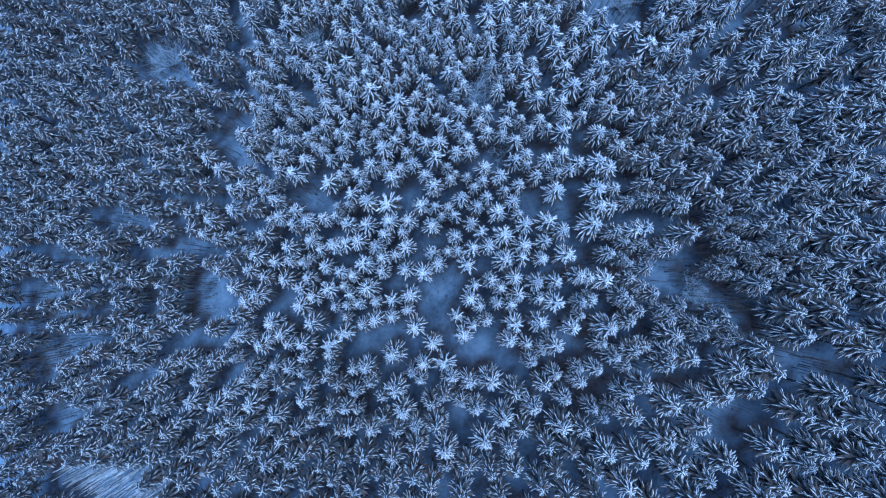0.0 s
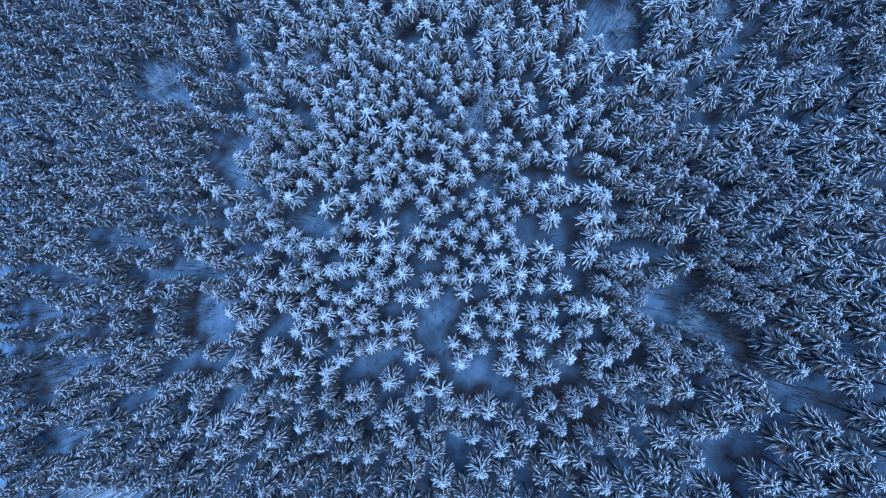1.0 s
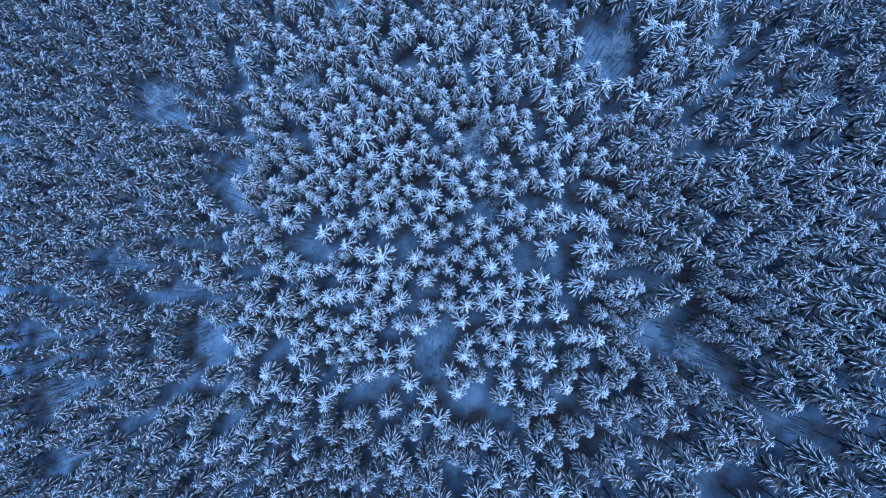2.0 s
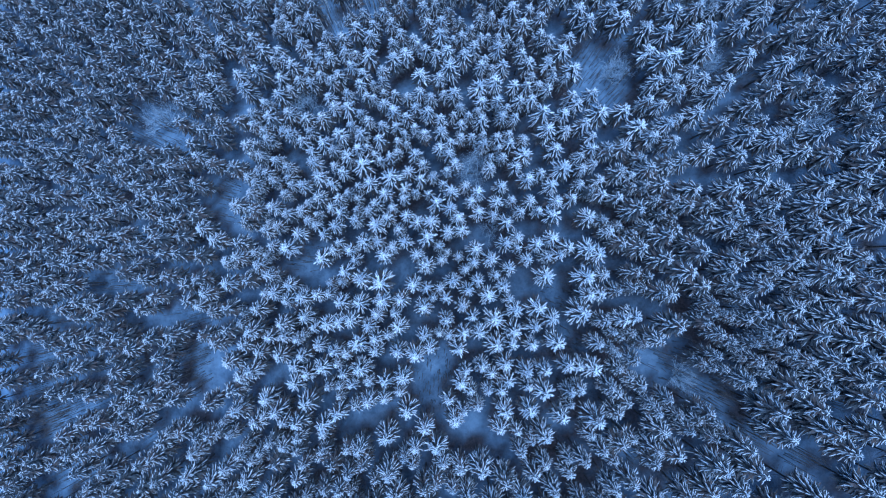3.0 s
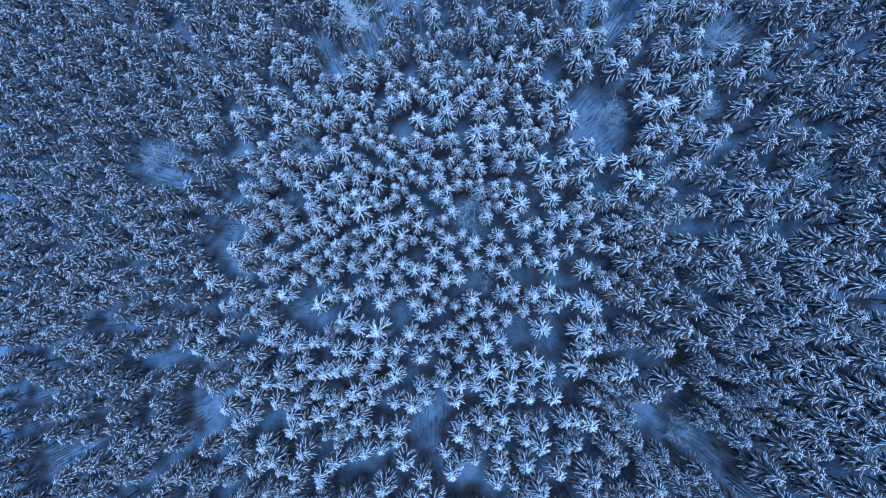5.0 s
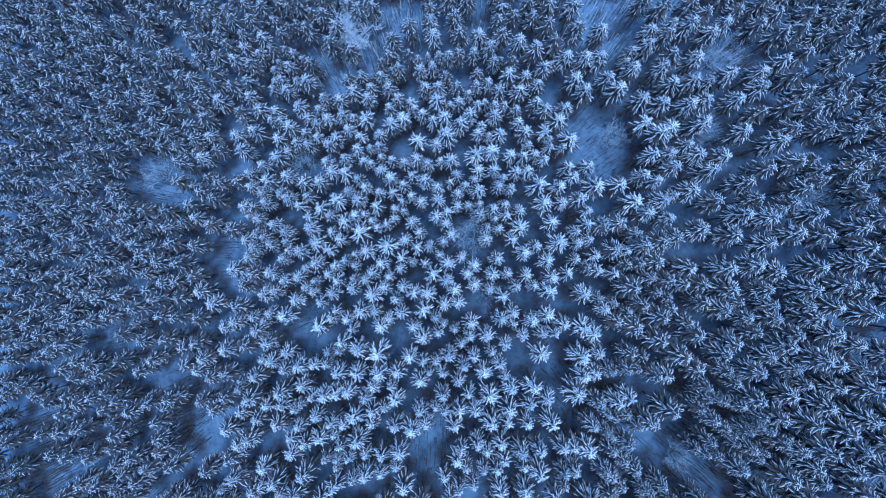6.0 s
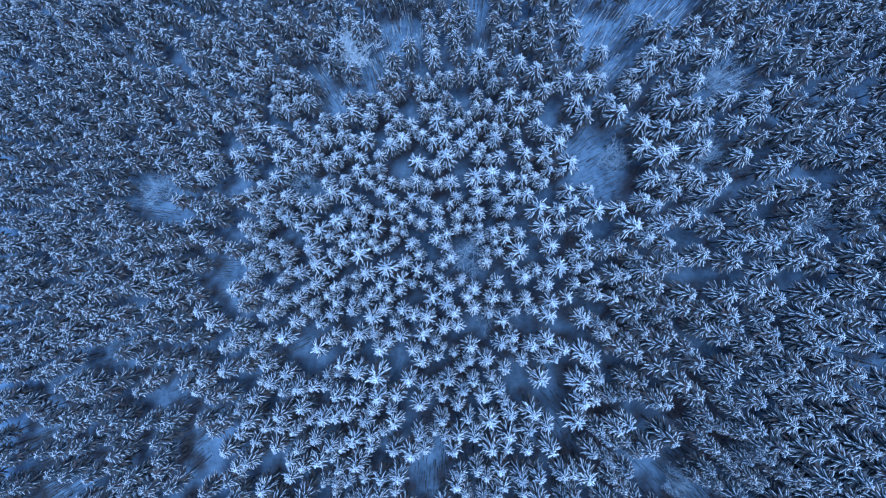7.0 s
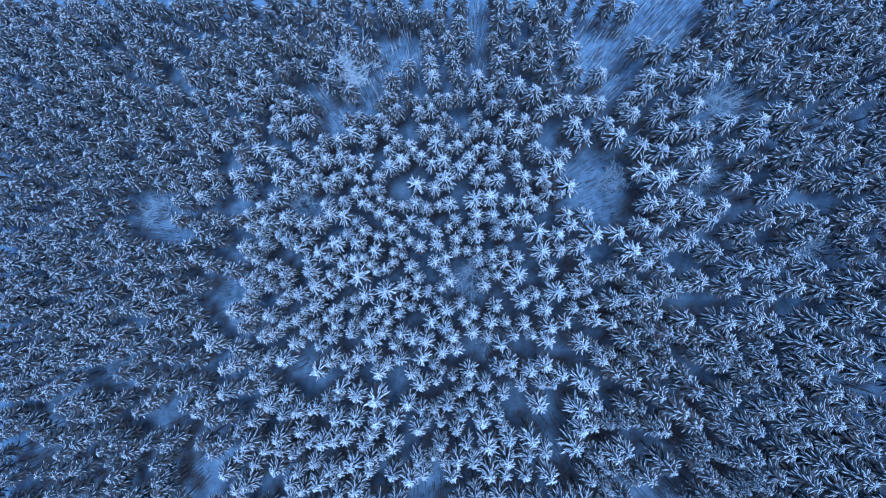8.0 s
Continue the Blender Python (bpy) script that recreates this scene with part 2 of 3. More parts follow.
NEAR_TREES += [  # stand between y = 26 and y = 35 m
    (-9.7, 35.5), (18.2, 35.3), (-6.5, 35.2), (10.2, 34.6), (-4.9, 34.7), (14.7, 34.3), (2.6, 34.3), (-11.8, 34.2), (-13.4, 34.0), (8.3, 33.7), (0.9, 33.6),
    (-6.6, 33.5), (12.2, 33.4), (-10.5, 33.0), (10.5, 32.9), (-15.3, 33.0), (-3.4, 32.7), (2.5, 32.3), (-7.7, 32.4), (19.4, 32.2), (-9.4, 31.8), (9.3, 31.6),
    (14.4, 31.4), (11.2, 31.3), (-12.5, 31.0), (-2.1, 30.9), (3.4, 30.4), (9.2, 29.7), (-16.1, 29.8), (-4.5, 29.6), (13.2, 29.5), (2.0, 29.2), (20.3, 28.8),
    (17.0, 28.4), (-7.5, 28.6), (-0.4, 28.5), (-2.4, 28.2), (-11.2, 27.7), (14.9, 27.3), (-13.2, 27.2), (1.4, 27.0), (5.0, 26.6), (-5.1, 26.6), (10.8, 26.3),
]
NEAR_TREES += [  # stand between y = 17 and y = 26 m
    (18.4, 26.1), (-14.9, 26.1), (-3.3, 25.9), (2.7, 25.7), (-1.0, 25.6), (-8.4, 25.6), (7.0, 25.3), (-13.5, 25.2), (-16.7, 25.2), (-5.3, 24.8), (21.5, 24.0),
    (12.3, 24.0), (6.0, 24.0), (-10.2, 24.0), (10.0, 23.8), (15.2, 23.7), (0.3, 23.8), (18.8, 23.4), (-7.3, 23.4), (-13.2, 23.0), (2.5, 22.8), (-11.3, 22.9),
    (-16.2, 22.7), (7.1, 22.2), (16.2, 22.1), (13.6, 22.0), (-4.6, 21.8), (9.4, 21.5), (18.4, 21.3), (-8.0, 21.6), (3.8, 21.3), (-13.5, 21.3), (-2.8, 20.7),
    (-0.6, 20.7), (11.4, 20.4), (-17.3, 20.4), (-9.9, 20.4), (-5.9, 19.6), (4.4, 19.3), (2.2, 19.0), (-1.2, 18.1), (12.8, 17.9), (18.0, 17.7), (-11.8, 17.6),
]
NEAR_TREES += [  # stand between y = 8 and y = 17 m
    (-4.9, 17.5), (-9.6, 17.5), (-16.4, 17.5), (11.1, 17.0), (15.7, 16.8), (0.6, 16.7), (20.4, 16.3), (-7.0, 16.6), (12.9, 16.2), (6.5, 16.1), (-14.3, 16.2),
    (-17.2, 16.2), (2.0, 15.7), (-2.9, 15.4), (18.8, 15.1), (3.8, 15.0), (-8.4, 15.2), (17.3, 14.8), (14.3, 14.5), (8.8, 14.5), (-13.4, 14.6), (1.1, 14.5),
    (6.2, 14.0), (-1.4, 13.5), (11.6, 13.1), (4.8, 13.0), (-14.9, 12.6), (9.4, 12.1), (16.8, 11.9), (2.9, 11.3), (6.7, 11.2), (-12.3, 11.3), (-8.9, 10.8),
    (-15.6, 10.9), (-3.5, 10.5), (-17.5, 10.6), (10.5, 10.4), (0.8, 10.0), (-1.3, 10.0), (5.2, 9.8), (8.3, 9.0), (-17.4, 8.9), (11.3, 8.5), (-0.2, 8.5),
]
NEAR_TREES += [  # stand between y = -1 and y = 8 m
    (1.8, 8.5), (-5.6, 8.0), (-8.5, 7.8), (-15.6, 7.5), (-12.4, 7.4), (4.4, 7.3), (15.4, 7.2), (-1.7, 7.0), (12.2, 6.9), (21.6, 6.6), (-6.4, 6.0),
    (17.2, 5.8), (5.8, 5.8), (-9.3, 5.8), (9.2, 5.3), (1.9, 5.3), (15.0, 4.4), (-13.6, 4.7), (-15.6, 4.4), (11.9, 3.7), (-17.5, 4.1), (-10.8, 3.9),
    (-5.9, 3.7), (6.7, 3.6), (4.4, 3.3), (2.2, 3.0), (0.7, 3.0), (-1.7, 2.7), (17.8, 2.3), (-7.5, 2.5), (11.6, 1.9), (-9.5, 2.0), (14.5, 1.8),
    (9.3, 1.6), (-12.4, 1.1), (-0.8, 1.0), (3.6, 0.9), (-5.8, 0.2), (-3.0, -0.2), (-9.6, -0.2), (-16.3, -0.2), (19.2, -0.7), (20.9, -1.0), (10.5, -1.0),
]
NEAR_TREES += [  # stand between y = -13 and y = 0 m
    (-14.5, -0.8), (7.0, -1.3), (16.0, -1.5), (13.4, -1.6), (4.6, -2.2), (8.5, -2.5), (-16.0, -2.5), (-11.9, -2.7), (11.0, -3.5), (-4.9, -3.7), (-14.7, -3.7),
    (13.7, -4.0), (4.0, -4.1), (19.3, -4.4), (15.8, -4.5), (7.8, -4.7), (-7.8, -4.5), (9.9, -4.9), (-10.6, -5.0), (5.5, -5.2), (-13.1, -5.1), (-5.4, -6.0),
    (2.1, -6.8), (-7.8, -7.0), (13.8, -7.3), (6.4, -7.2), (10.3, -7.6), (-10.3, -7.5), (4.3, -7.9), (-4.2, -8.5), (3.1, -9.4), (9.6, -10.1), (12.0, -10.4),
    (-1.5, -10.6), (0.2, -13.6), (-2.9, -13.6),
]
OUTER_TREES = []
OUTER_TREES += [  # stand between y = 70 and y = 85 m
    (-6.7, 84.0), (5.4, 83.2), (28.7, 81.4), (24.6, 81.4), (16.9, 81.3),
    (32.7, 80.6), (19.6, 80.1), (35.9, 79.5), (22.4, 79.1), (5.3, 78.9), (12.5, 78.3), (2.1, 78.4),
    (15.3, 77.1), (50.2, 76.6), (20.7, 75.8), (11.8, 75.8), (6.7, 75.0), (17.9, 73.6),
    (13.0, 73.2), (37.6, 72.0), (21.2, 71.8), (50.6, 71.8), (25.4, 71.5), (4.2, 71.1), (44.9, 70.6),
]
OUTER_TREES += [  # stand between y = 61 and y = 70 m
    (18.4, 70.4), (40.4, 70.3), (12.2, 70.0), (46.9, 68.2), (8.7, 67.5), (-32.1, 68.0),
    (50.2, 66.5), (29.9, 66.4), (41.2, 66.4), (44.1, 66.2), (38.0, 65.9), (15.6, 64.9), (-38.9, 65.6), (21.6, 64.5),
    (47.4, 64.5), (10.5, 64.5), (40.2, 64.3), (7.7, 64.3), (-35.9, 64.9), (4.9, 64.1),
    (3.0, 63.5), (18.3, 63.2), (-31.2, 63.8), (36.8, 62.4), (12.5, 62.4), (34.5, 62.2), (23.7, 61.7), (11.1, 61.8), (14.5, 61.6),
]
OUTER_TREES += [  # stand between y = 55 and y = 61 m
    (29.1, 61.0), (26.6, 60.9), (-31.3, 61.4), (40.8, 60.7), (21.0, 60.6), (-36.3, 61.3), (33.7, 60.4),
    (8.3, 60.1), (2.5, 60.0), (-39.6, 60.6), (19.7, 59.7), (13.7, 59.0), (16.7, 58.8), (34.5, 58.6), (-30.8, 59.1), (38.7, 58.3),
    (-27.9, 58.7), (-11.4, 58.2), (-36.1, 58.4), (-8.0, 57.9), (10.0, 57.7), (-1.3, 57.8), (4.5, 57.6), (-14.7, 57.5), (7.9, 57.1), (30.0, 57.0), (1.1, 57.1),
    (24.6, 57.0), (18.6, 56.9), (-20.4, 56.7), (-17.7, 56.6), (11.9, 56.1), (-12.1, 56.3), (15.5, 55.9), (40.1, 55.4), (-6.2, 55.6), (-25.3, 55.4), (-33.7, 55.5),
]
OUTER_TREES += [  # stand between y = 45 and y = 55 m
    (31.6, 54.8), (26.0, 54.7), (-30.4, 55.1), (-37.4, 55.0), (-21.3, 54.5), (18.3, 53.3), (-16.8, 53.3), (-31.3, 53.4), (35.3, 52.9), (-23.8, 53.3), (-19.8, 52.8),
    (-36.4, 52.9), (-28.9, 52.8), (-14.5, 52.5), (14.7, 52.1), (-12.2, 52.2), (19.5, 51.9), (38.1, 51.7), (22.7, 51.8), (-22.0, 52.0), (-27.0, 51.3), (-34.1, 50.9),
    (-24.2, 50.5), (-15.4, 50.1), (-37.8, 50.2), (21.6, 49.7), (-29.6, 49.5), (-21.6, 49.2), (35.5, 48.8), (-18.0, 49.1), (-25.6, 48.4), (19.4, 48.1), (39.1, 47.7),
    (-19.1, 47.6), (-23.1, 47.6), (-36.2, 47.2), (20.2, 46.7), (56.7, 46.6), (36.9, 46.5), (49.6, 46.5), (-27.4, 46.8), (60.8, 46.3), (23.3, 46.3), (65.5, 45.7),
]
OUTER_TREES += [  # stand between y = 36 and y = 45 m
    (-29.3, 45.6), (21.9, 44.9), (40.7, 44.3), (53.5, 44.2), (-19.2, 44.0), (-31.9, 44.0), (35.6, 43.0), (38.1, 42.9), (42.2, 42.8), (46.3, 42.4), (-35.0, 42.7),
    (-18.2, 42.2), (22.7, 41.5), (58.5, 41.3), (-27.0, 41.7), (65.5, 41.2), (25.5, 41.2), (-37.7, 41.5), (55.3, 40.9), (38.1, 40.6), (-30.3, 40.8), (-20.7, 40.6),
    (-23.9, 40.6), (43.4, 39.9), (59.4, 39.8), (50.7, 39.8), (-34.4, 40.1), (23.1, 39.6), (63.7, 39.4), (33.8, 39.5), (35.4, 38.5), (-32.1, 38.8), (-28.2, 38.6),
    (58.5, 38.0), (30.1, 38.1), (48.7, 38.0), (26.5, 38.0), (-22.5, 37.7), (-26.2, 37.4), (56.5, 36.9), (40.5, 36.9), (64.2, 36.8), (-30.8, 36.8), (37.8, 36.1),
]
OUTER_TREES += [  # stand between y = 29 and y = 36 m
    (-35.5, 36.3), (23.8, 36.0), (-33.3, 36.1), (-23.8, 35.9), (49.7, 35.4), (21.5, 35.5), (35.9, 35.2), (32.1, 35.2), (43.8, 35.1), (-19.7, 35.3), (63.9, 34.7),
    (54.6, 34.5), (-18.2, 34.3), (-34.4, 34.3), (24.8, 33.8), (-22.0, 33.8), (52.4, 33.4), (-32.3, 33.8), (33.7, 33.4), (56.8, 32.8), (46.6, 32.8), (36.4, 32.5),
    (50.3, 32.3), (-28.9, 32.6), (29.4, 31.9), (24.6, 31.7), (-37.3, 31.9), (26.8, 31.6), (-21.5, 31.7), (-26.7, 31.3), (-17.8, 31.1), (61.8, 30.7), (-32.5, 31.0),
    (22.9, 30.6), (53.5, 30.0), (32.1, 30.2), (-30.4, 30.4), (45.4, 29.8), (57.8, 29.6), (37.9, 29.5), (-34.3, 29.8), (24.8, 29.3), (-26.6, 29.6), (35.8, 29.0),
]
OUTER_TREES += [  # stand between y = 21 and y = 29 m
    (-20.6, 29.2), (23.3, 28.8), (49.5, 28.4), (-29.1, 28.9), (32.8, 28.3), (-32.6, 28.5), (28.3, 27.7), (-18.3, 28.0), (-25.6, 27.9), (30.4, 27.4), (-23.4, 27.7),
    (25.8, 26.8), (-33.7, 26.8), (22.8, 26.2), (-27.0, 26.5), (34.7, 25.9), (60.7, 25.5), (31.6, 25.5), (47.2, 25.3), (30.1, 25.4), (55.4, 25.0), (-20.7, 25.6),
    (24.1, 25.0), (38.8, 24.9), (43.6, 24.8), (25.8, 24.5), (50.5, 24.3), (-22.6, 24.8), (28.3, 24.0), (-36.1, 24.6), (-28.7, 24.0), (33.6, 23.3), (-18.1, 23.7),
    (35.4, 23.1), (-32.5, 23.7), (-23.5, 23.3), (58.0, 22.5), (37.9, 22.5), (40.5, 22.5), (53.3, 22.0), (60.6, 21.8), (-25.8, 22.7), (30.5, 22.0), (-20.5, 22.5),
]
OUTER_TREES += [  # stand between y = 15 and y = 21 m
    (48.2, 21.8), (43.8, 21.7), (34.1, 21.2), (-34.5, 21.7), (-22.1, 21.5), (23.6, 20.9), (-29.5, 21.3), (35.7, 20.5), (25.4, 20.3), (-20.8, 20.7), (44.8, 20.0),
    (-28.1, 20.6), (40.3, 19.8), (56.4, 19.5), (52.7, 19.6), (48.8, 19.6), (28.0, 19.5), (-30.4, 20.0), (42.2, 19.0), (32.2, 19.1), (59.7, 18.7), (35.9, 18.9),
    (-23.9, 19.2), (26.3, 18.6), (-19.2, 19.0), (29.8, 18.2), (53.7, 17.9), (48.8, 17.8), (45.8, 17.7), (33.8, 17.7), (37.6, 16.9), (-35.3, 17.6), (28.2, 16.8),
    (-28.1, 17.0), (30.6, 16.2), (55.7, 15.9), (46.4, 15.8), (-25.4, 16.6), (22.9, 16.0), (50.9, 15.6), (38.0, 15.4), (-32.1, 15.9), (24.2, 15.1), (-29.7, 15.4),
]
OUTER_TREES += [  # stand between y = 7 and y = 15 m
    (58.2, 14.4), (-35.4, 15.1), (33.4, 14.4), (-19.3, 14.9), (43.2, 14.2), (49.4, 14.1), (-37.2, 14.2), (-31.1, 13.7), (41.7, 12.8), (53.0, 12.6), (47.5, 12.5),
    (35.7, 12.6), (29.2, 12.5), (55.0, 12.0), (25.2, 12.1), (31.4, 11.9), (58.0, 11.6), (22.3, 11.8), (-28.5, 11.9), (50.2, 11.1), (41.3, 10.8), (44.9, 10.7),
    (38.0, 10.6), (-33.3, 11.1), (28.3, 10.3), (30.1, 10.3), (-36.2, 10.5), (26.6, 9.9), (32.2, 9.8), (-25.2, 10.2), (34.1, 9.4), (58.2, 9.1), (24.5, 9.3),
    (51.4, 9.1), (22.4, 9.2), (55.1, 8.8), (42.9, 8.9), (38.7, 8.4), (-27.3, 9.0), (-19.7, 8.7), (-29.7, 8.8), (-22.4, 8.3), (49.3, 7.6),
]
OUTER_TREES += [  # stand between y = -1 and y = 7 m
    (-24.9, 7.7), (53.2, 6.5), (-30.5, 6.2), (24.4, 5.6), (-36.3, 6.1), (57.7, 5.0), (47.0, 4.9),
    (-32.8, 5.4), (50.7, 4.4), (-21.8, 5.0), (54.6, 3.6), (-25.5, 3.9), (45.4, 3.2),
    (-20.0, 3.4), (23.4, 2.4), (46.8, 1.8), (-21.8, 2.3), (55.9, 1.4), (51.8, 1.2),
    (48.8, 1.0), (-25.4, 1.7), (-22.9, 1.3), (44.9, 0.3), (-18.9, 0.7), (50.5, -1.1), (54.9, -1.2),
]
OUTER_TREES += [  # stand between y = -10 and y = -1 m
    (22.8, -1.2), (-21.9, -1.1), (46.9, -2.3), (-26.2, -1.5), (51.2, -2.8),
    (55.1, -3.4), (-23.0, -2.8), (-18.4, -3.0), (20.8, -4.1), (49.1, -4.8), (-21.2, -4.3),
    (43.9, -5.2), (-15.0, -5.4), (-17.0, -5.6), (-23.1, -5.7), (19.4, -6.3),
    (22.3, -7.6), (-15.4, -7.3), (18.1, -7.9), (-12.4, -8.3), (-20.5, -8.2), (21.8, -10.0), (-15.4, -9.7),
]
OUTER_TREES += [  # stand between y = -17 and y = -9 m
    (15.4, -10.3), (-25.7, -10.1), (13.7, -11.2), (22.9, -11.5), (-17.5, -11.4), (-22.1, -11.5),
    (28.8, -12.2), (-24.6, -11.7), (24.3, -12.7), (12.2, -12.6), (-7.4, -12.5), (20.7, -13.3), (18.8, -13.4), (-17.8, -13.1), (-21.7, -13.5), (15.6, -14.4),
    (25.9, -14.8), (-11.6, -14.5), (18.7, -15.1), (-4.6, -15.0), (6.7, -15.4), (-17.5, -15.1), (-13.8, -15.1), (1.2, -15.4), (14.0, -15.7), (23.9, -16.0), (-24.5, -15.5),
    (3.8, -16.0), (-3.3, -16.0), (28.8, -16.9), (-22.4, -16.3), (10.0, -16.9), (-10.9, -16.7), (-18.2, -16.7), (16.4, -17.2), (0.2, -17.6), (-7.0, -17.5),
]
OUTER_TREES += [  # stand between y = -24 and y = -17 m
    (-16.0, -17.5), (22.6, -18.2), (-13.2, -18.0), (20.1, -18.4), (-21.0, -18.0), (12.2, -18.5), (-25.9, -18.4), (-9.0, -18.7), (25.0, -19.2), (2.6, -18.9),
    (-1.6, -19.0), (21.2, -19.5), (4.7, -19.3), (-34.2, -19.3), (8.2, -20.0), (-21.9, -20.2), (15.9, -20.8), (-14.6, -20.5), (-5.8, -20.6), (18.8, -21.1), (-17.1, -20.9),
    (-13.1, -21.2), (-30.9, -21.5), (11.0, -21.9), (-1.0, -22.0), (-8.9, -22.0), (-4.0, -22.2), (-20.2, -22.3), (-26.3, -22.6), (-17.9, -22.6), (-6.6, -23.0), (-12.4, -23.0),
    (-10.6, -23.4), (-33.9, -23.5), (-20.8, -23.7), (-14.2, -24.0), (-16.0, -24.3), (-22.6, -24.5), (-32.0, -24.5), (-27.9, -24.7),
]
OUTER_TREES += [  # round the streaked clearing downhill
    (-57.8, 0.5), (-55.8, -1.6), (-51.0, 0.7), (-48.2, -0.4), (-46.7, 1.6), (-49.1, -2.6), (-48.8, -5.5), (-45.2, -9.5), (-48.6, -7.8), (-50.1, -10.3), (-54.6, -9.6),
    (-56.3, -12.6), (-57.7, -5.4), (-59.2, -3.5), (-40.8, 1.3), (-35.4, -2.9), (-38.9, -9.9), (-34.2, -7.4), (-32.8, -5.2), (-30.8, -3.9), (-34.9, -11.9), (-33.5, -10.7),
    (-29.7, -12.1), (-28.3, -11.1), (-28.4, -8.7), (-30.0, -1.1), (-32.7, 0.1), (-35.6, 2.6), (-33.8, 3.6), (-31.1, 2.6), (-40.9, -15.9), (-37.9, -14.8), (-35.8, -14.0),
    (-34.0, -14.4), (-44.1, -15.3), (-47.7, -17.0), (-46.5, -15.3), (-50.8, -20.5), (-48.6, -19.4), (-41.4, -18.6), (-39.9, -17.2), (-59.1, -8.4), (-58.3, -11.3), (-57.2, -15.0),
    (-56.1, -16.6), (-53.6, -16.1), (-31.0, -15.4), (-28.4, -16.5), (-26.8, -15.0), (-31.9, -17.4), (-29.8, -18.2), (-52.6, -13.2), (-28.1, 1.5), (-38.1, 0.2),
]
OUTER_TREES += [  # along the long clearing uphill
    (33.7, 5.1), (37.2, 5.7), (28.3, 3.8), (26.8, 3.2), (31.2, 3.1), (29.4, 2.6), (25.4, 4.1), (25.9, 1.1), (27.8, 0.4), (25.1, 1.7), (26.0, -1.1),
    (28.7, -3.1), (27.2, -1.9), (24.5, -3.4), (25.4, -4.2), (31.9, -4.7), (33.0, -6.7), (30.2, -6.2), (29.5, -5.2), (36.1, -5.8), (37.0, -7.1), (38.3, -8.7),
    (39.7, -9.6), (35.0, -7.1), (33.8, -8.3), (36.5, -9.0), (30.5, -8.6), (26.8, -5.5), (25.5, -7.0), (27.0, -10.2), (25.6, -10.8), (29.3, -10.8), (38.6, 1.1),
    (39.1, -0.5), (37.8, -0.4), (36.6, 0.2), (40.0, 3.4), (39.0, 4.2), (42.1, -2.1), (41.0, -1.5), (44.0, 3.9), (44.9, 4.8), (42.9, 3.0), (41.9, 1.0),
    (41.1, 2.4), (43.0, 0.9), (43.8, 0.2), (44.3, -0.6), (41.1, 6.3), (43.0, 6.0), (44.5, 7.1), (44.7, -8.1), (39.8, 7.0), (38.4, 6.8),
    (27.0, 5.7), (28.9, 6.1),
]
OUTER_TREES += [  # round the clearing ahead
    (-14.5, 82.8), (-12.7, 81.8), (-9.7, 83.0), (-8.2, 82.1), (-4.2, 82.4), (-2.7, 81.4), (-0.9, 81.5), (1.3, 81.3), (-30.0, 83.8), (-31.0, 80.4), (-29.0, 80.6),
    (-23.9, 80.1), (-22.3, 78.1), (-18.1, 80.7), (-16.7, 79.3), (-20.8, 81.6), (-26.5, 84.0), (-23.2, 84.3), (-20.0, 84.6), (-16.8, 76.4), (-14.5, 75.0), (-11.7, 75.3),
    (-26.7, 77.3), (-24.7, 76.3), (-21.9, 75.0), (-29.5, 77.3), (-31.5, 78.4), (-27.0, 73.1), (-25.1, 72.3), (-28.7, 72.6), (-30.4, 71.6), (-18.8, 71.6), (-19.6, 67.8),
    (-15.8, 66.3), (-7.7, 68.3), (-4.5, 70.7), (-0.9, 76.2), (-0.2, 73.8), (-0.3, 70.9), (0.2, 68.0), (-29.2, 67.9), (-27.6, 67.1), (-25.3, 65.3), (-24.0, 64.5),
    (-28.2, 64.3), (-8.1, 65.2), (-9.7, 63.6), (-4.4, 64.4), (-2.7, 63.7), (-0.8, 63.6), (1.3, 78.9), (1.3, 64.0), (-2.2, 61.5), (-6.3, 62.2), (-7.5, 61.6),
    (-16.1, 60.7), (-13.5, 61.1), (-11.2, 60.7), (-9.4, 60.1), (-0.0, 61.8), (-26.2, 60.7), (-23.9, 60.3), (-30.2, 65.0), (-29.7, 61.5), (-20.9, 78.0),
]
# stretches whose trees are all listed: x and y from and to
LISTED = [(-59.8, -26.6, -20.0, 4.8), (24.2, 44.5, -11.1, 8.1), (-31.7, 1.8, 58.9, 84.8)]


# clearings beyond the inner stands: x, y and half widths
GLADES = [
    (-47.5, -0.7, 5.1, 7.6), (-76.6, -18.5, 6.2, 3.6), (-71.1, -26.9, 6.1, 3.9), (-50.3, -19.6, 7.6, 2.8), (-61.2, -38.6, 12.6, 4.2), (-62.2, -7.3, 5.9, 2.3), (-77.6, -10.6, 5.4, 2.2),
    (34.3, 0.9, 5.6, 2.8), (38.5, -4.3, 6.1, 3.2), (43.1, -6.9, 5.6, 3.6), (45.0, -11.1, 2.2, 2.2), (29.6, -14.1, 3.5, 3.0), (38.4, -18.0, 4.2, 2.6), (36.2, -20.1, 1.3, 2.6), (59.7, 6.5, 2.5, 1.3),
]
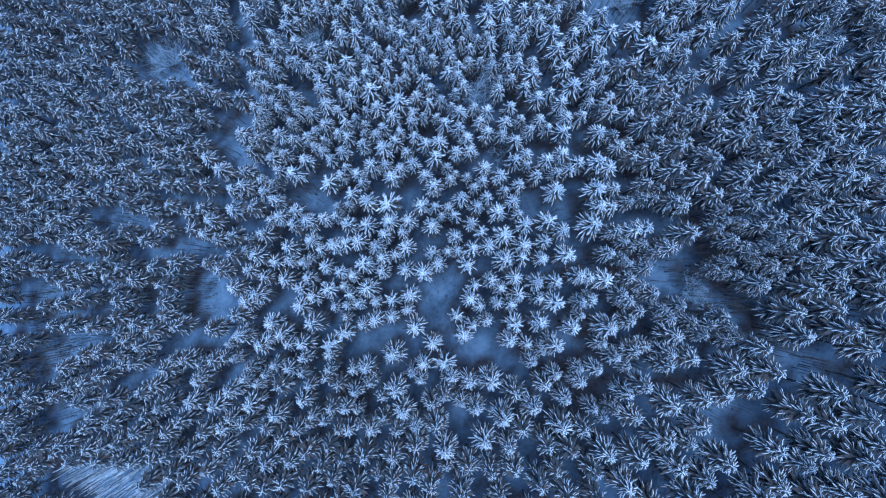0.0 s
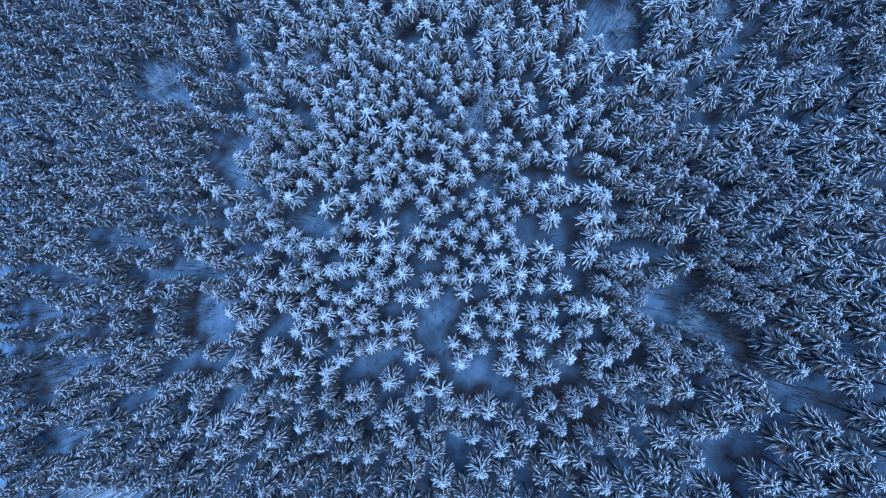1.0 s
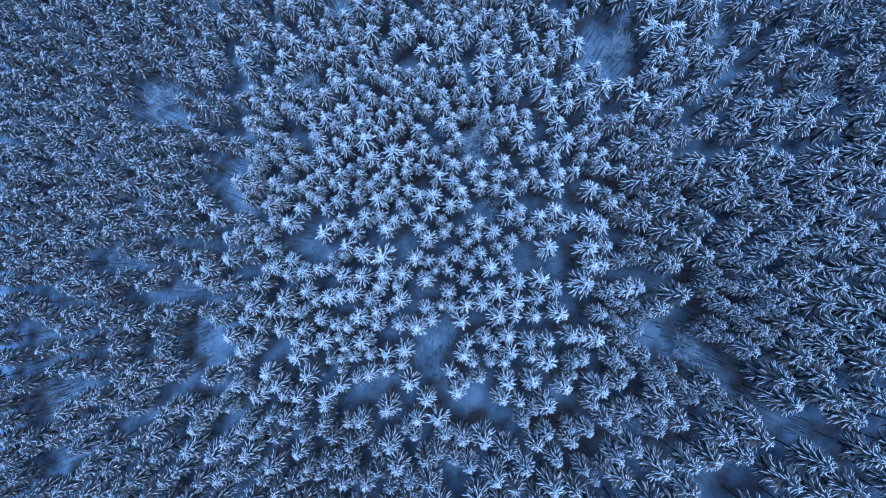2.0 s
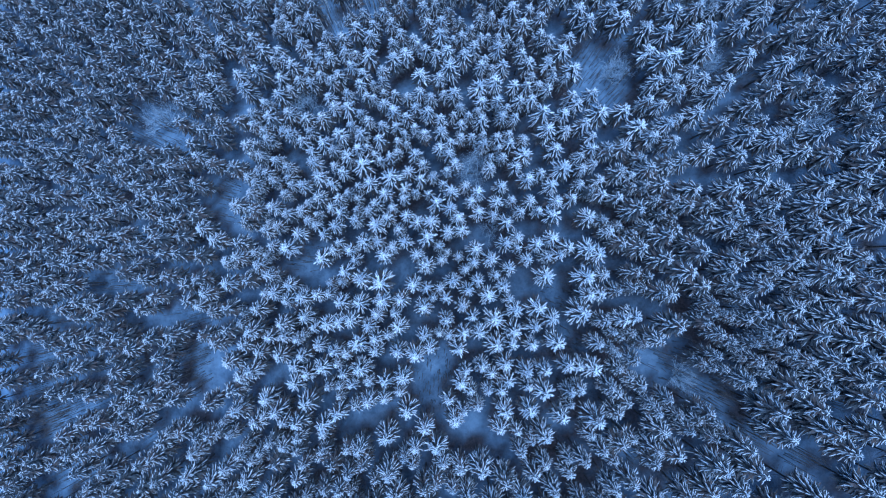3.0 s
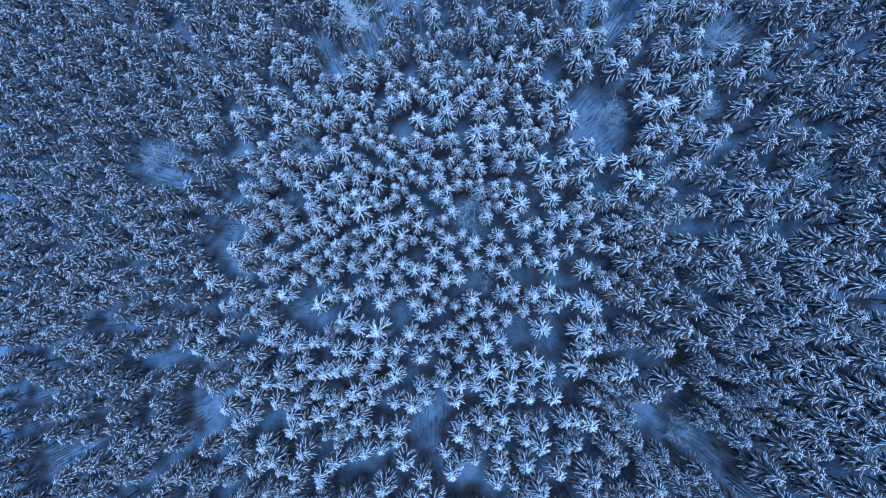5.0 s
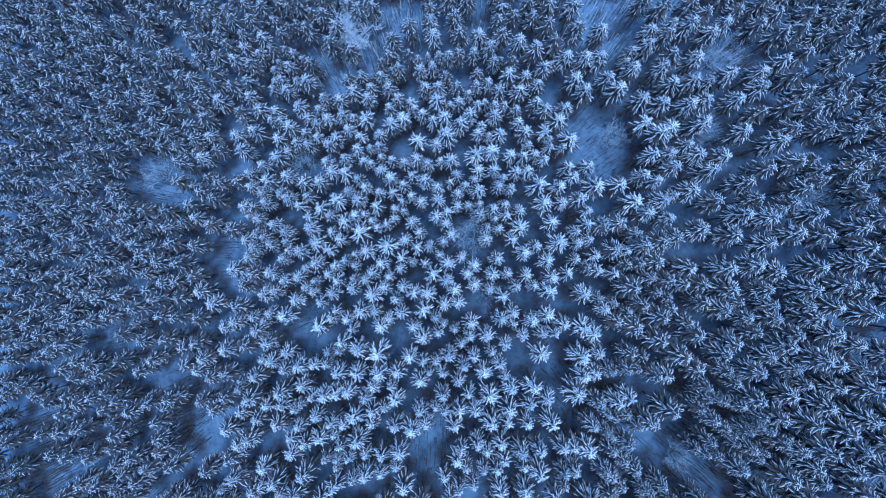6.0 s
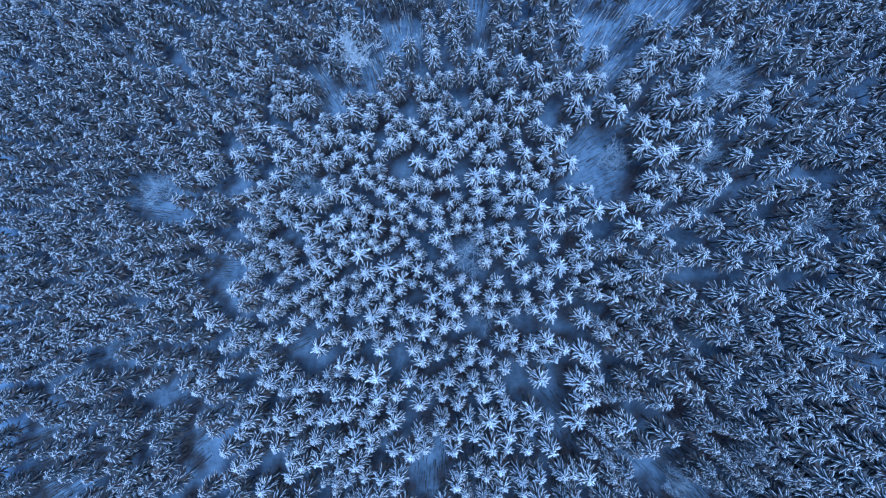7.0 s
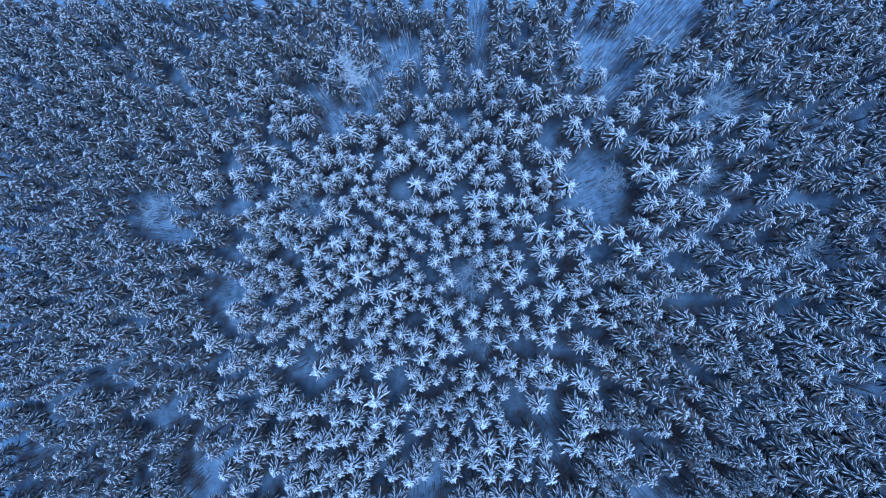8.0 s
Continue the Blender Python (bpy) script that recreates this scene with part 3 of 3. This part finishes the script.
GLADES += [
    (-64.9, 10.3, 5.7, 2.9), (-41.7, 27.2, 2.6, 5.2), (-97.5, 29.7, 4.6, 2.7), (-57.9, 43.3, 6.6, 6.3), (-7.6, 75.6, 6.8, 9.7), (-12.7, 69.4, 3.9, 4.9), (-22.4, 65.0, 4.9, 7.4), (9.0, 78.8, 4.1, 8.2),
    (31.6, 72.5, 6.9, 9.6), (43.7, 78.5, 8.2, 7.2), (51.9, 61.2, 5.9, 4.1), (65.5, 56.4, 4.4, 1.9), (47.2, 49.2, 3.6, 2.9), (-70.7, 81.0, 5.5, 3.0), (67.7, 37.7, 4.3, 1.7), (63.9, 18.7, 3.1, 1.6),
]
GLADES += [
    (63.7, 37.5, 2.9, 2.2), (57.8, 14.6, 3.5, 1.2), (63.8, 15.3, 2.2, 2.2), (55.7, -5.6, 2.4, 1.0), (51.5, 46.6, 5.0, 2.4), (-81.4, -7.0, 5.8, 1.6), (-81.5, -11.3, 4.1, 2.0),
    (-58.3, -5.5, 5.8, 1.8), (-70.0, -13.0, 6.2, 2.7), (-77.0, -16.9, 5.7, 3.0), (45.0, -7.6, 2.2, 1.8), (-46.3, -6.0, 4.1, 5.1),
]
GLADES += [(46.8, -9.4, 3.2, 2.6), (49.8, -12.4, 2.2, 2.0), (-76.3, 4.0, 5.3, 2.2), (-79.8, -4.3, 6.0, 3.1), (38.8, 56.3, 3.0, 2.0), (29.1, 46.8, 6.9, 8.4)]


def sow(taken, gap, rng):
    """Scatters the forest round the inner stands, no two trunks closer than the gap, leaving the clearings open."""
    cells, found = {}, []
    for x, y in taken:
        cells.setdefault((int(x // 3), int(y // 3)), []).append((x, y))
    for _ in range(60000):
        x, y = rng.uniform(-122, 100), rng.uniform(-62, 106)
        if not (-50 + 0.14 * (x + 80) < y < 95 - 0.083 * (x + 101) and -85 - 0.156 * (y + 45) < x < 58 + 0.3 * (y + 27)):
            continue
        inner = -35 - 0.09 * (y + 30) < x < 28.5 + 0.155 * (y + 26) and -27 + 0.1 * (x + 34) < y < 64.5 - 0.06 * x
        if inner or any(a < x < b and c < y < d for a, b, c, d in LISTED) or any(((x - a) / (p + 0.2)) ** 2 + ((y - b) / (q + 0.2)) ** 2 < 1 for a, b, p, q in GLADES):
            continue
        i, j = int(x // 3), int(y // 3)
        uphill = 28 + 0.155 * (y + 26) < x < 53.3 + 0.26 * (y + 6.5) and -6 < y < 45
        own = gap * rng.uniform(0.8, 1.3) * (1.3 if uphill else 1.0) * (1.1 if x > 20 else 1.12 if x < -30 else 1.0) * (1.2 if y > 62 and -31 < x < 52 else 1.0)
        if any((x - a) ** 2 + (y - b) ** 2 < own * own for di in (-1, 0, 1) for dj in (-1, 0, 1) for a, b in cells.get((i + di, j + dj), ())):
            continue
        cells.setdefault((i, j), []).append((x, y))
        found.append((x, y))
    return found


def stances(places, others, rng):
    """For each tree: its foot, turn, and crown and height factors, slimmer where the neighbours stand close."""
    crowd = np.array(others)
    for x, y in places:
        near = np.sort(np.hypot(crowd[:, 0] - x, crowd[:, 1] - y))[1:4].mean()
        girth = min(1.4, max(0.62, 0.365 * near)) * rng.uniform(0.8, 1.18)
        yield x, y, float(floor_at(x, y)), rng.uniform(0, 360), girth, 0.86 + 0.14 * girth + rng.uniform(-0.11, 0.11)


sower = random.Random(5)
SOWN = sow(NEAR_TREES + OUTER_TREES, 2.85, sower)
ALL_TREES = NEAR_TREES + OUTER_TREES + SOWN


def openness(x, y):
    """0 under the crowns, 1 in the open; sets where colour carries litter and shade."""
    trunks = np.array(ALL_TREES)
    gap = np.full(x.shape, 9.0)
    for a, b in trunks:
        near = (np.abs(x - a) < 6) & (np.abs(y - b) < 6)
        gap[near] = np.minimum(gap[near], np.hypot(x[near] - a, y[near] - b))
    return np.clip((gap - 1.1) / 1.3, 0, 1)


def build_ground():
    near = np.arange(-132, 132.1, 1.5)
    far = 132 + 12 * 1.32 ** np.arange(1, 20)
    line = np.r_[-far[::-1], near, far]
    gx, gy = np.meshgrid(line, line + 20)
    verts = np.stack([gx, gy, floor_at(gx, gy)], -1).reshape(-1, 3)
    n = len(line)
    i = (np.arange(n - 1)[:, None] * n + np.arange(n - 1)).ravel()
    tris = np.concatenate([np.stack([i, i + 1, i + n + 1], 1), np.stack([i, i + n + 1, i + n], 1)])
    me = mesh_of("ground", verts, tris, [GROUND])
    # Low near trunks: the floor colour there is darkened as crown shade would.
    me.attributes.new("snow_and_light", "FLOAT", "POINT").data.foreach_set("value", openness(verts[:, 0], verts[:, 1]).astype(np.float32))
    tagged(new("ground", me), "snow-covered forest hillside with brown needle litter and painted shade under the spruces", "ground", kind="structure")


build_ground()


def part(name, arrays, material_, parent, label=""):
    ob = new(name, mesh_of(name, *arrays, [material_]))
    ob.parent = parent
    return tagged(ob, label)


def build_spruces():
    models = []
    for trunk, needles, snow in FINE:
        thing = tagged(new("spruce_tree"), "slender dark green spruce laden with snow in a dense stand", "spruce tree", "spruces of the stand")
        part("trunk", trunk, BARK, thing, "bare dark brown trunk")
        crown = part("crown", needles, NEEDLES, thing)
        part("snow_load", snow, SNOW, crown, "white snow lying on the boughs")
        models.append(thing)
    for n, (x, y, z, turn, girth, tall) in enumerate(stances(NEAR_TREES, ALL_TREES, random.Random(8))):
        m = pose(x, y, z, 0, 0, turn) @ Matrix.Diagonal((girth, girth, tall, 1))
        if n < len(models):
            models[n].matrix_basis = m
        else:
            copy_thing(models[n % len(models)], pose(x, y, z, 0, 0, turn)).matrix_basis = m


def build_wood(places, label, seed):
    """The countless rest of the forest, one mesh: heavily laden trees round the inner stands, thinly laden ones uphill,
    barer ones beyond to darken the view's edges.
    """
    verts, tris, which, base = [], [], [], 0
    rng = random.Random(seed)
    for x, y, z, turn, girth, tall in stances(places, ALL_TREES, rng):
        c, s = math.cos(radians(turn)), math.sin(radians(turn))
        # Snow thins outwards by place, also standing in for the view's darker edges.
        out = max(x - 15, -2 - x, abs(y - 22) - 6) + rng.uniform(-9, 9)
        models = UPHILL if x > 24 and y < 32 and out > 9 else FINE if out < 21 else MIDDLE if out < 37 else PLAIN
        girth = min(1.08 * girth, 1.25) if models is UPHILL else min(1.04 * girth, 1.3) if models is FINE else min(girth, 1.2)
        pick = 3 + 5.5 * noise.noise((0.06 * x, 0.06 * y, 0.5)) + rng.uniform(-1.6, 1.6) + min(2.0, max(-0.9, -0.03 * (x + 5) + 0.035 * (y - 20))) + (1.6 if x < -20 and y < 0 else 0.0)
        for slot, (v, t) in enumerate(models[int(min(5, max(0, pick)))]):
            verts.append(np.stack([x + girth * (c * v[:, 0] - s * v[:, 1]), y + girth * (s * v[:, 0] + c * v[:, 1]), z + tall * v[:, 2]], 1))
            tris.append(t + base)
            which.append(np.full(len(t), slot))
            base += len(v)
    me = mesh_of("spruce_forest", np.concatenate(verts), np.concatenate(tris), [BARK, NEEDLES, SNOW], np.concatenate(which))
    tagged(new("spruce_forest", me), label, "forest", kind="stuff")


build_spruces()
build_wood(OUTER_TREES + SOWN, "dense snow-laden spruce forest round the clearings of the hillside", 3)


# ---- bare frosted shrubs and broadleaf trees ----
def limb(sheet, rng, start, way, length, thick, level, fine):
    points, p, w = [Vector(start)], Vector(start), Vector(way)
    for k in range(3):
        w = (w + Vector((rng.uniform(-0.25, 0.25), rng.uniform(-0.25, 0.25), rng.uniform(-0.05, 0.16)))).normalized()
        p = p + w * length / 3
        points.append(p.copy())
    rod(sheet, points, [thick, 0.8 * thick, 0.6 * thick, 0.4 * thick], 4 if level < 2 else 3)
    if level < fine:
        for k in range(6):
            s = rng.uniform(0.3, 1.0)
            q = points[int(s * 2.99)].lerp(points[int(s * 2.99) + 1], s * 3 % 1)
            away = Vector((rng.uniform(-1, 1), rng.uniform(-1, 1), rng.uniform(-0.1, 0.8))).normalized()
            limb(sheet, rng, q, (w * 0.6 + away * 0.8).normalized(), length * rng.uniform(0.45, 0.68), thick * 0.5, level + 1, fine)


def build_shrub(x, y, height, stems, thick, seed):
    rng = random.Random(seed)
    z = float(floor_at(x, y)) - 0.2
    thing = tagged(new("bare_tree"), "leafless broadleaf tree thickly coated in white frost in a clearing" if thick > 0.1 else "bare leafless broadleaf tree with frosted twigs in a clearing", "bare tree", "bare trees among the spruces")
    thing.location = (x, y, z)
    stem, twigs = Sheet(), Sheet()
    for k in range(stems):
        a = 2 * math.pi * (k + rng.uniform(-0.3, 0.3)) / stems
        lean = rng.uniform(0.25, 0.6) if stems > 1 else 0.05
        way = Vector((lean * math.cos(a), lean * math.sin(a), 1)).normalized()
        top = way * height * 0.5
        rod(stem, [(0, 0, 0), top * 0.5, top], [0.09, 0.07, 0.05], 5)
        for j in range(5):
            limb(twigs, rng, top * rng.uniform(0.5, 1.0), (way + Vector((rng.uniform(-0.9, 0.9), rng.uniform(-0.9, 0.9), 0.2))).normalized(), height * rng.uniform(0.3, 0.5), thick, 1, 3)
    part("stem", stem.arrays(), BARK, thing, "dark bare stem")
    part("crown", twigs.arrays(), HOAR if thick > 0.1 else TWIG, thing, "pale frosted twigs")


for n, (x, y, tall, stems) in enumerate([
    (-25.6, 44.6, 8, 4), (31.6, 47.7, 7, 5), (-16.7, 72.9, 10, 6), (6.3, 30.4, 9, 3), (50.6, 61.4, 9, 4), (-57.8, 44.6, 9, 4),
    (46.5, -4.5, 6, 5), (36.6, -3.1, 5, 4), (46.8, 48.7, 7, 4), (61.0, 36.1, 7, 4), (-34.0, 22.8, 8, 3), (10.7, 20.4, 7, 3),
]):
    build_shrub(x, y, tall, stems, 0.2 if tall == 10 else 0.05, 70 + n)


# ---- thin bare saplings in the clearings ----
def build_saplings(name, label, material_, glades, dense, tallest, seed):
    rng, sheet = random.Random(seed), Sheet()
    for a, b, p, q in glades:
        for k in range(int(4 + dense * p * q)):
            turn, far = rng.uniform(0, 6.28), math.sqrt(rng.random())
            x, y = a + p * far * math.cos(turn), b + q * far * math.sin(turn)
            z, tall = float(floor_at(x, y)), rng.uniform(2.0, tallest)
            top = Vector((x + rng.uniform(-0.25, 0.25), y + rng.uniform(-0.25, 0.25), z + tall))
            rod(sheet, [Vector((x, y, z - 0.2)), top], [rng.uniform(0.045, 0.08), 0.03], 3)
            for j in range(rng.randint(0, 2)):
                base = Vector((x, y, z)).lerp(top, rng.uniform(0.4, 0.9))
                rod(sheet, [base, base + Vector((rng.uniform(-0.6, 0.6), rng.uniform(-0.6, 0.6), rng.uniform(0.1, 0.7)))], [0.025, 0.01], 3)
    tagged(new(name, mesh_of(name, *sheet.arrays(), [material_])), label, "saplings", kind="stuff")


INNER_GLADES = [(20.2, 4.5, 4.0, 7.1), (1.0, -5.4, 6.0, 7.0), (-23.9, 15.1, 4.1, 3.0)]
build_saplings("sapling_undergrowth", "thin dark leafless saplings standing in the snowy clearings", BARK, GLADES + INNER_GLADES, 3.0, 8.0, 12)
build_saplings("frosted_undergrowth", "thin white frosted saplings standing in the snowy clearings", HOAR, [g for g in GLADES if g[1] > 55] + 5 * [(-61.2, -38.6, 12.6, 4.2)], 1.2, 7.0, 13)
